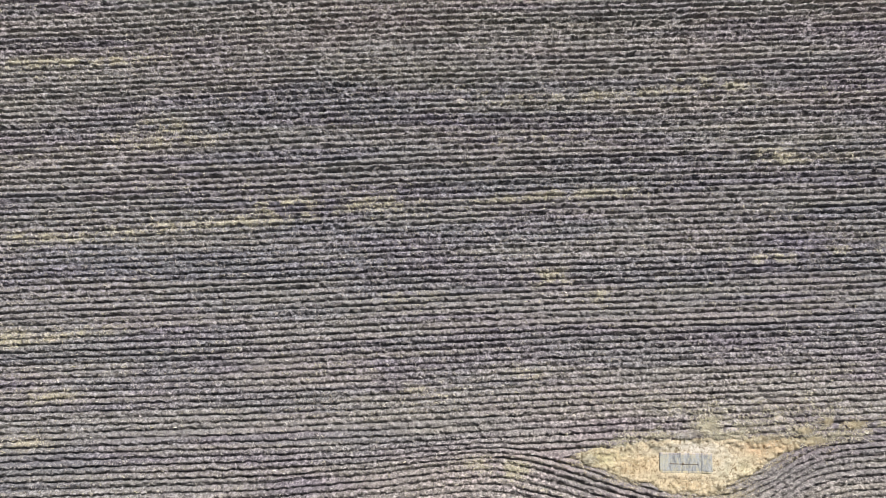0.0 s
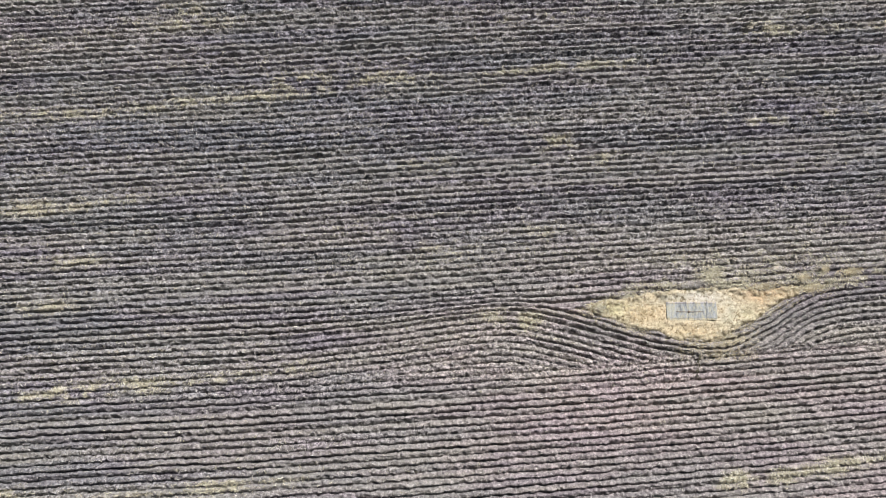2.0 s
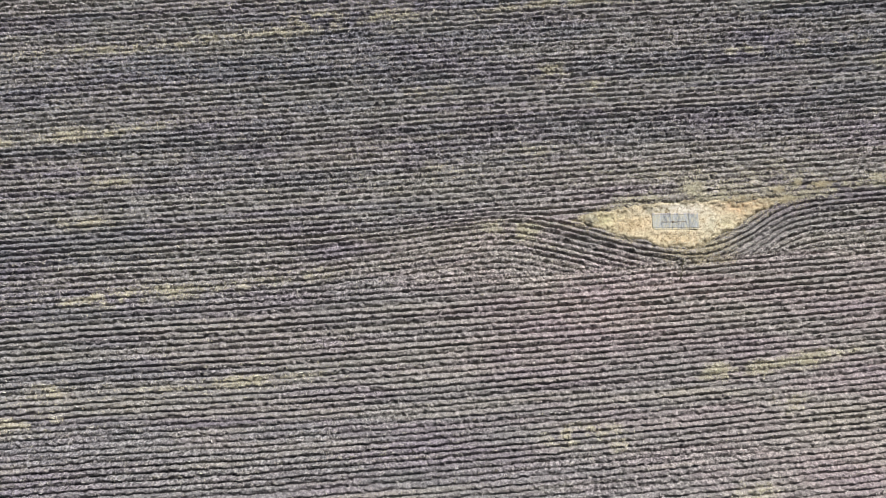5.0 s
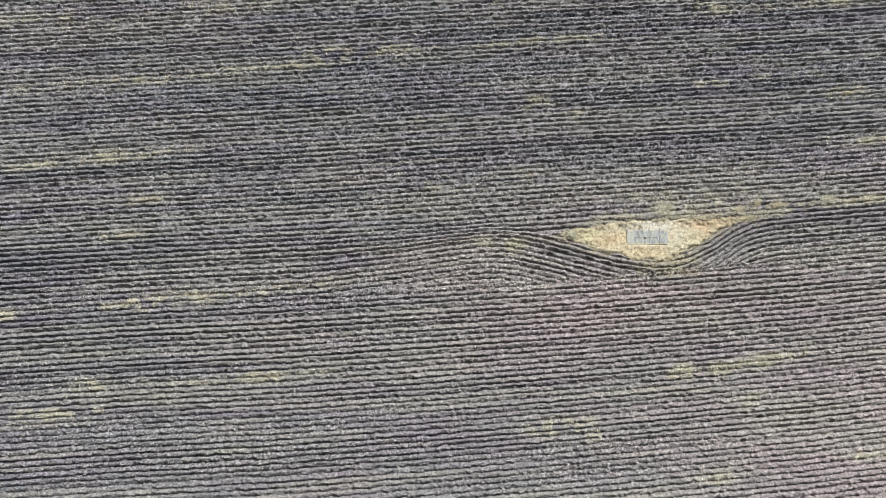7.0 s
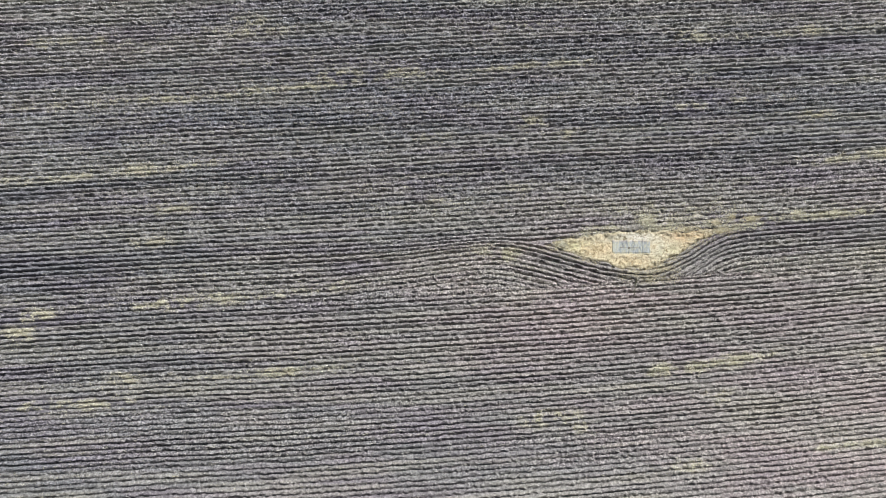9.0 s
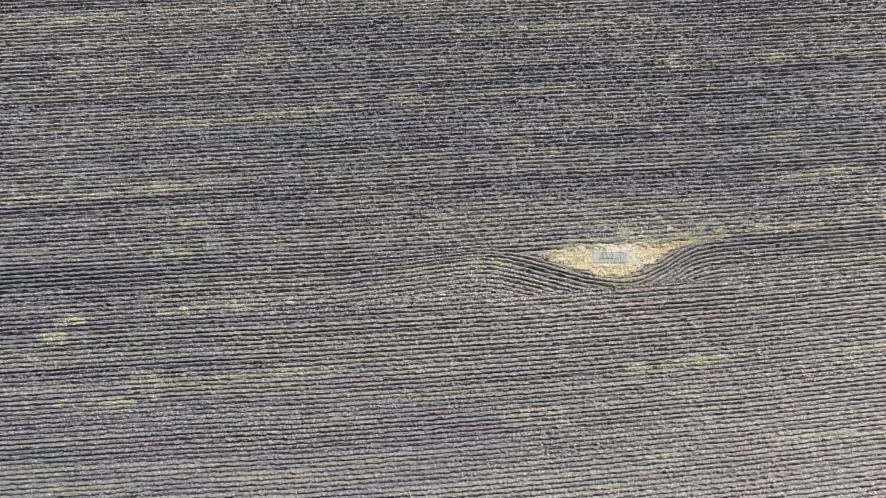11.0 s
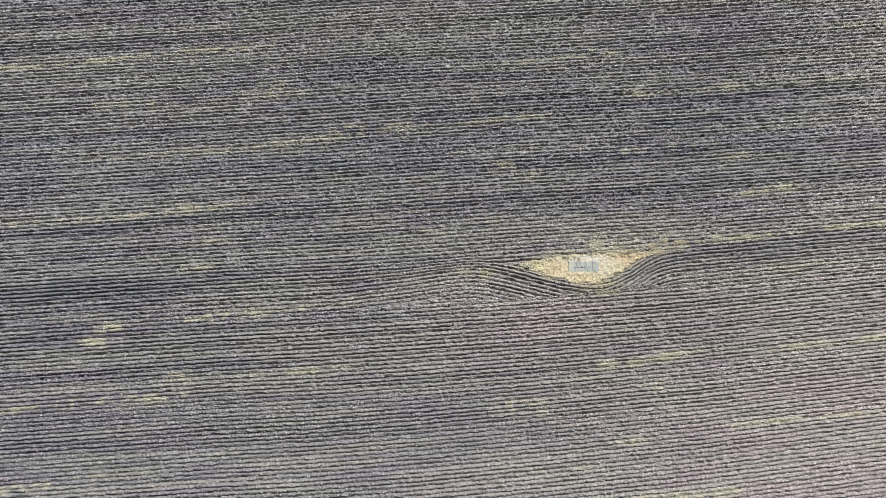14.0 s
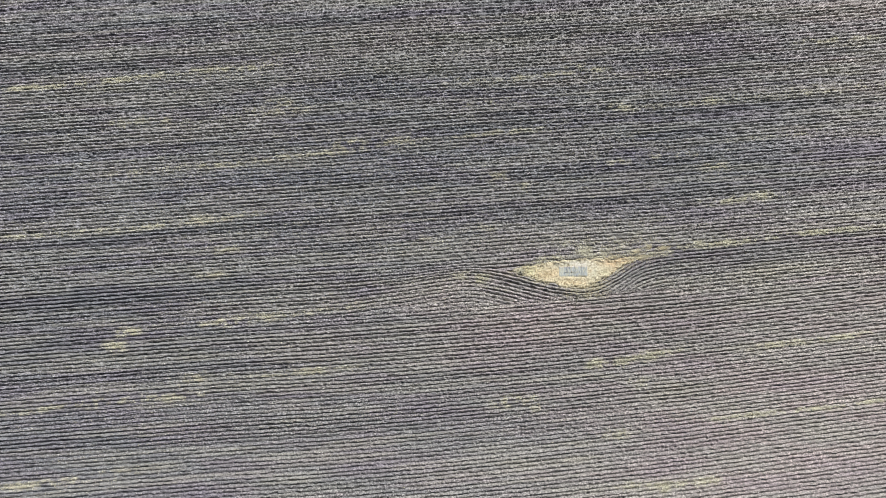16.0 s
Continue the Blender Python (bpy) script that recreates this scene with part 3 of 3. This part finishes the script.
def build_clods():
    """Crumbled lumps of earth and root on the ridges."""
    rng = np.random.default_rng(8)
    n = 70000
    x, y = rng.uniform(-39, 20, n), rng.uniform(-17, 26, n)
    keep = (island(x, y) < -0.1) & (crest(x, y) > 0.6) & (roughness(x, y, furrow(x, y)[0]) > rng.uniform(-0.7, 1, n))
    x, y = x[keep], y[keep]
    n = len(x)
    octa = np.array([(1, 0, 0), (0, 1, 0), (-1, 0, 0), (0, -1, 0), (0, 0, 1), (0, 0, -1)], dtype=float)
    faces = np.array([(0, 1, 4), (1, 2, 4), (2, 3, 4), (3, 0, 4), (1, 0, 5), (2, 1, 5), (3, 2, 5), (0, 3, 5)])
    r = 0.024 + 0.046 * rng.uniform(0, 1, n) ** 2
    co = octa[None] * r[:, None, None] * rng.uniform(0.6, 1.35, (n, 6, 1)) * np.array([1.3, 1.0, 0.9])
    a = rng.uniform(0, math.pi, n)
    ca, sa = np.cos(a)[:, None], np.sin(a)[:, None]
    co = np.stack([co[..., 0] * ca - co[..., 1] * sa, co[..., 0] * sa + co[..., 1] * ca, co[..., 2]], axis=-1)
    co = co + np.stack([x, y, height(x, y) + 0.2 * r], axis=-1)[:, None, :]
    tris = (np.arange(n)[:, None, None] * 6 + faces[None]).reshape(-1, 3)
    me = mesh_arrays("soil_clods", co.reshape(-1, 3), None, tris)
    me.materials.append(CLOD)
    tagged(new("soil_clods", me), "loose crumbled earth clods lying on the furrows", "clods", kind="stuff")


build_clods()

def build_swaths():
    rng = np.random.default_rng(12)
    for k, (x0, y0, x1, y1, b, strong) in enumerate(SWATHS):
        n = int(700 * (x1 - x0) * b * strong)
        u = rng.uniform(0, 1, n)
        x = x0 + (x1 - x0) * u
        y = y0 + (y1 - y0) * u + rng.normal(0, 0.5 * b, n) * rng.choice([1.0, 1.0, 2.5], n)
        keep = (chaff(x, y) > rng.uniform(0.05, 1.0, n)) & (island(x, y) < 0)
        x, y = x[keep], y[keep]
        tagged(blade_object("straw_swath", [blades(x, y, height(x, y) + 0.01, rng, (0.06, 0.24), (0.016, 0.038), (0.0, 0.5))], YELLOW),
               "thin swath of yellowed straw along a furrow", "straw", "straw swaths", "stuff")


build_swaths()


def build_patches():
    rng = np.random.default_rng(13)
    for cx, cy, r, strong in PATCHES:
        n = int(900 * r * strong)
        x = rng.normal(0, 0.8 * r, n)
        y = rng.normal(0, 0.3, n) * rng.choice([1.0, 1.0, 2.0], n) + 0.07 * x
        x, y = x + cx, y + cy
        keep = (chaff(x, y) > rng.uniform(0.05, 0.9, n)) & (island(x, y) < -0.05)
        x, y = x[keep], y[keep]
        tagged(blade_object("straw_patch", [blades(x, y, height(x, y) + 0.02, rng, (0.05, 0.18), (0.018, 0.042), (0.0, 0.7))], YELLOW),
               "patch of yellow straw and weeds lying across the furrows", "straw patch", "straw patches", "stuff")


build_patches()


# ---- dry grass on the island ----
def build_dry_grass():
    rng = np.random.default_rng(21)
    x, y = rng.uniform(-5.2, 11, 145000), rng.uniform(-3.4, 3.8, 145000)
    d = island(x, y)
    bare = np.exp(-((x - 2.1) / 1.6) ** 4 - ((y - 0.35) / 0.42) ** 4) + np.exp(-((x - 3.4) / 0.6) ** 4 - ((y + 0.4) / 0.9) ** 4)
    edge = np.exp(-((d - 0.05) / 0.16) ** 2)
    dens = 0.07 + 0.16 * vnoise(x * 1.1, y * 1.1, 81) + 0.6 * edge * np.clip(0.6 + vnoise(x * 1.6, y * 1.9, 85), 0, 1)
    below = y < (low_edge(x) + top_edge(x)) / 2
    dens = np.where(d > 0, dens * (1 - 0.8 * np.clip(bare, 0, 1)), np.where(below, np.clip(1 + d / 0.6, 0, 1) * (0.25 + 0.3 * vnoise(x * 1.2, y * 2.0, 83)), 0))
    spill = np.exp(-((x - 2.6) / 1.8) ** 4) * step(-3.2, -2.6, y) * (y < low_edge(x) + 0.3)
    tail = np.exp(-((y - 0.09 * x - 0.25) / 0.35) ** 2) * step(5.5, 6.6, x) * step(8.6, 7.4, x)
    dens = np.maximum(dens, np.maximum(0.8 * spill, 0.7 * tail) * (0.5 + 0.6 * vnoise(x * 1.5, y * 2.2, 84)))
    clear = (x > -0.05) & (x < 2.85) & (y > -0.98) & (y < 0.05)
    keep = (rng.uniform(0, 1, len(x)) < dens) & ~clear
    gx, gy = x[keep], y[keep]
    tagged(blade_object("dry_grass", [blades(gx, gy, surface(gx, gy) + np.where(island(gx, gy) > 0, -0.01, 0.03), rng, (0.05, 0.13), (0.01, 0.024), (0.0, 0.24))], GRASS),
           "short bleached dry grass covering the island", "grass", kind="stuff")
    behind = (d < 0) & ~below
    dens = 0.22 * np.exp(-((x - 4) / 6) ** 4) * step(3.7, 1.0, y - 0.08 * x) + np.exp(-((x - 2.6) / 1.3) ** 2 - ((y - 1.3) / 0.5) ** 2) + 0.16 * np.exp(-((y - 0.12 * x - 0.75) / 0.35) ** 2) * step(3.5, 6, x) * step(10.8, 9.5, x) + 0.35 * np.exp(-((y - top_edge(x) - 0.2) / 0.3) ** 2) * step(-3.5, -1.5, x)
    keep = behind & (rng.uniform(0, 1, len(x)) < 0.7 * dens * np.clip(0.4 + 1.1 * vnoise(x * 1.4, y * 2.1, 86), 0, 1))
    gx, gy = x[keep], y[keep]
    tagged(blade_object("straw_spill", [blades(gx, gy, surface(gx, gy) + 0.01, rng, (0.08, 0.26), (0.014, 0.028), (0.0, 0.3))], YELLOW),
           "loose pale straw spilled behind the grass island", "straw", kind="stuff")


build_dry_grass()


def straw_clump(x, y, rx, ry, tall, count, mat, label, name="straw_clump", seed=1):
    """A heap of straw or a tuft of grass: a low uneven mound with blades standing out of it."""
    rng = np.random.default_rng(seed)
    ang, rad = np.meshgrid(np.linspace(0, 2 * math.pi, 24, endpoint=False), np.linspace(0.0, 1.0, 9))
    reach = 0.75 + 0.22 * np.cos(2 * ang + seed) + 0.16 * np.cos(5 * ang + 2.0 * seed) + 0.12 * np.cos(9 * ang + 3.0 * seed)
    mx, my = np.cos(ang) * rad * 0.75 * rx * reach, np.sin(ang) * rad * 0.75 * ry * reach
    mz = tall * 0.3 * (1 - rad ** 2) + 0.05 * rng.uniform(-1, 1, ang.shape) * (rad < 0.95) - 0.1 * rad ** 4
    k = np.arange(8)[:, None] * 24
    a, b = np.arange(24)[None], (np.arange(24)[None] + 1) % 24
    mound = np.stack([k + a, k + b, k + 24 + b, k + 24 + a], axis=-1).reshape(-1, 4)
    count = int(count * 1.25)
    t, r = rng.uniform(0, 2 * math.pi, count), np.clip(np.abs(rng.normal(0, 0.68, count)), 0, 1.9)
    px, py = np.cos(t) * r * rx, np.sin(t) * r * ry
    co, quads = blades(px, py, tall * 0.25 * np.clip(1 - r * r, 0, 1), rng, (0.08, 0.24), (0.016, 0.034), (0.02, 0.45 * min(1, tall * 3)), t + rng.normal(0, 0.8, count))
    ob = new(name)
    for piece, me in (("mound", mesh_arrays("mound", np.stack([mx, my, mz], axis=-1).reshape(-1, 3), mound)), ("loose_straw", mesh_arrays("loose_straw", co, quads))):
        me.materials.append(mat if piece == "loose_straw" else EARTH)
        if piece == "mound":
            me.attributes.new("tone", "FLOAT_COLOR", "POINT").data.foreach_set("color", np.tile([0.56, 0.51, 0.34, 1.0], len(me.vertices)).astype(np.float32))
        child = new(piece, me)
        child.parent = ob
        if piece == "loose_straw":
            tagged(child, kind="stuff")
    ob.location = (x, y, float(surface(np.array([x]), np.array([y]))[0]) + 0.03)
    ob.rotation_euler = (0, 0, SLOPE)
    return tagged(ob, label, "straw clump" if name == "straw_clump" else "grass tuft", "clumps by the island")


straw_clump(10.1, 1.78, 0.5, 0.18, 0.3, 260, GRASS, "pale heap of raked straw beside the grass island", seed=1)
straw_clump(8.74, 1.9, 0.26, 0.16, 0.3, 130, GRASS, "small tan straw heap on the furrows", seed=2)
straw_clump(7.45, 1.42, 0.36, 0.18, 0.3, 200, GRASS, "tan straw heap by the tail of the island", seed=3)
straw_clump(7.9, 0.9, 0.8, 0.25, 0.2, 300, GRASS, "tan straw drift at the island's narrow end", seed=4)
straw_clump(5.2, 0.95, 0.8, 0.2, 0.2, 300, GRASS, "tan straw drift along the island's edge", seed=5)
straw_clump(2.55, 1.5, 0.5, 0.3, 0.2, 200, YELLOW, "loose yellow straw heap behind the concrete cover", seed=6)
straw_clump(1.6, 1.05, 0.9, 0.16, 0.2, 280, STRAW, "grey straw drift along the island's edge", seed=7)
straw_clump(-3.57, -0.27, 0.28, 0.25, 0.4, 240, YELLOW, "olive dry grass tuft at the island's tip", "grass_tuft", seed=8)
straw_clump(-4.03, -0.08, 0.4, 0.16, 0.3, 180, GRASS, "bleached dry grass tuft at the island's tip", "grass_tuft", seed=9)
straw_clump(-1.95, 0.45, 0.4, 0.25, 0.4, 260, YELLOW, "yellow dry grass tuft at the island's edge", "grass_tuft", seed=10)
straw_clump(8.7, -20.0, 0.35, 0.5, 0.3, 240, YELLOW, "yellow straw heap standing up from a furrow", seed=15)
straw_clump(16.2, 2.35, 0.5, 0.2, 0.25, 200, YELLOW, "small yellow straw heap along a furrow", seed=14)
straw_clump(13.4, 2.25, 0.6, 0.25, 0.3, 260, YELLOW, "yellow straw heap beside a furrow", seed=12)


def build_sod(x, y, size, seed, label):
    """An overturned lump of pale dry earth."""
    bm = bmesh.new()
    bmesh.ops.create_icosphere(bm, subdivisions=3, radius=1)
    for v in bm.verts:
        v.co *= 1 + 0.35 * noise.noise(v.co * 1.6 + Vector((seed * 7.3, 0, 0))) + 0.18 * noise.noise(v.co * 4.5 + Vector((0, seed * 3.1, 0)))
        v.co = Vector((v.co.x * size, v.co.y * size * 0.5, v.co.z * size * 0.26))
    me = bpy.data.meshes.new("sod_lump")
    bm.to_mesh(me)
    bm.free()
    me.materials.append(PALE)
    ob = new("sod_lump", me)
    ob.location = (x, y, float(surface(np.array([x]), np.array([y]))[0]) + size * 0.12)
    ob.rotation_euler = (0, 0, SLOPE + 0.2 * (seed % 3 - 1))
    return tagged(ob, label, "earth lump", "earth lumps by the island")


build_sod(6.2, 1.95, 0.3, 1, "pale overturned lump of dry earth on the furrows")
build_sod(3.9, 1.35, 0.22, 3, "small pale earth lump by the island")
build_sod(0.0, 1.1, 0.2, 4, "small pale earth lump by the island")
build_sod(-10.7, 18.75, 0.24, 5, "bright pale earth lump alone on the furrows")


# ---- dead stalk ----
def build_stalk():
    """A thin dead weed that lies across the furrows below the island."""
    rng = random.Random(5)
    stalk = tagged(new("dead_weed"), "thin dark dead weed lying across the furrows", "weed")

    def tube(points, r0, r1):
        bm = bmesh.new()
        rings = []
        for k, p in enumerate(points):
            r = r0 + (r1 - r0) * k / (len(points) - 1)
            rings.append([bm.verts.new(p + Vector((r * math.cos(a), 0.3 * r * math.sin(a), r * math.sin(a)))) for a in (0.3, 1.55, 2.8, 4.1, 5.35)])
        for a, b in zip(rings, rings[1:]):
            for k in range(5):
                bm.faces.new((a[k], a[(k + 1) % 5], b[(k + 1) % 5], b[k]))
        bm.faces.new(rings[0][::-1])
        bm.faces.new(rings[-1])
        return bm

    line = [Vector((1.6 + rng.uniform(-0.05, 0.05) - 0.02 * k, -2.65 - 0.14 * k, 0.19 + rng.uniform(-0.01, 0.03))) for k in range(10)]
    part("stem", tube(line, 0.038, 0.016), WEED, stalk)
    for k in (2, 3, 5, 6, 8):
        side = rng.choice((-1, 1))
        part("twig", tube([line[k], line[k] + Vector((side * 0.12, -0.1, 0.04)), line[k] + Vector((side * 0.2, -0.24, 0.02))], 0.02, 0.009), WEED, stalk)


build_stalk()


# ---- concrete cover ----
def build_cover():
    cover = tagged(new("concrete_cover"), "low weathered grey concrete cover box on the dry grass island", "concrete cover")
    part("body", block(0.04, 2.70, -0.86, -0.02, -0.2, 0.06, 0.03, 0.02, 10), CONCRETE_SIDE, cover, "concrete sides, coloured darker for their shade")
    part("slab", block(0.02, 2.14, -0.79, 0.0, 0.064, 0.112, 0.02, 0.03, 12), CONCRETE, cover)
    part("slab", block(2.146, 2.73, -0.785, 0.0, 0.064, 0.11, 0.02, 0.03, 5), CONCRETE, cover)
    part("rim", block(0.02, 2.72, 0.004, 0.1, -0.15, 0.11, 0.02, 0.03, 12), PALE, cover, "pale crumbling mortar rim")
    part("front_edge", block(0.05, 2.68, -0.89, -0.792, -0.15, 0.098, 0.02, 0.03, 14), EDGE, cover, "worn lichen-stained concrete edge strip")
    bar = part("lifting_bar", block(0.52, 1.98, -0.46, -0.425, 0.1, 0.128, 0.006, 0.008, 6), STEEL, cover, "rusty dark steel lifting bar")
    bm = bmesh.new()
    bmesh.ops.create_uvsphere(bm, u_segments=14, v_segments=8, radius=0.068, matrix=Matrix.Translation((1.2, -0.44, 0.122)) @ Matrix.Diagonal((1, 1, 0.6, 1)))
    part("knob", bm, STEEL, bar)
    cover.rotation_euler = (-0.03, 0, 0)  # its front edge stands a little higher


build_cover()
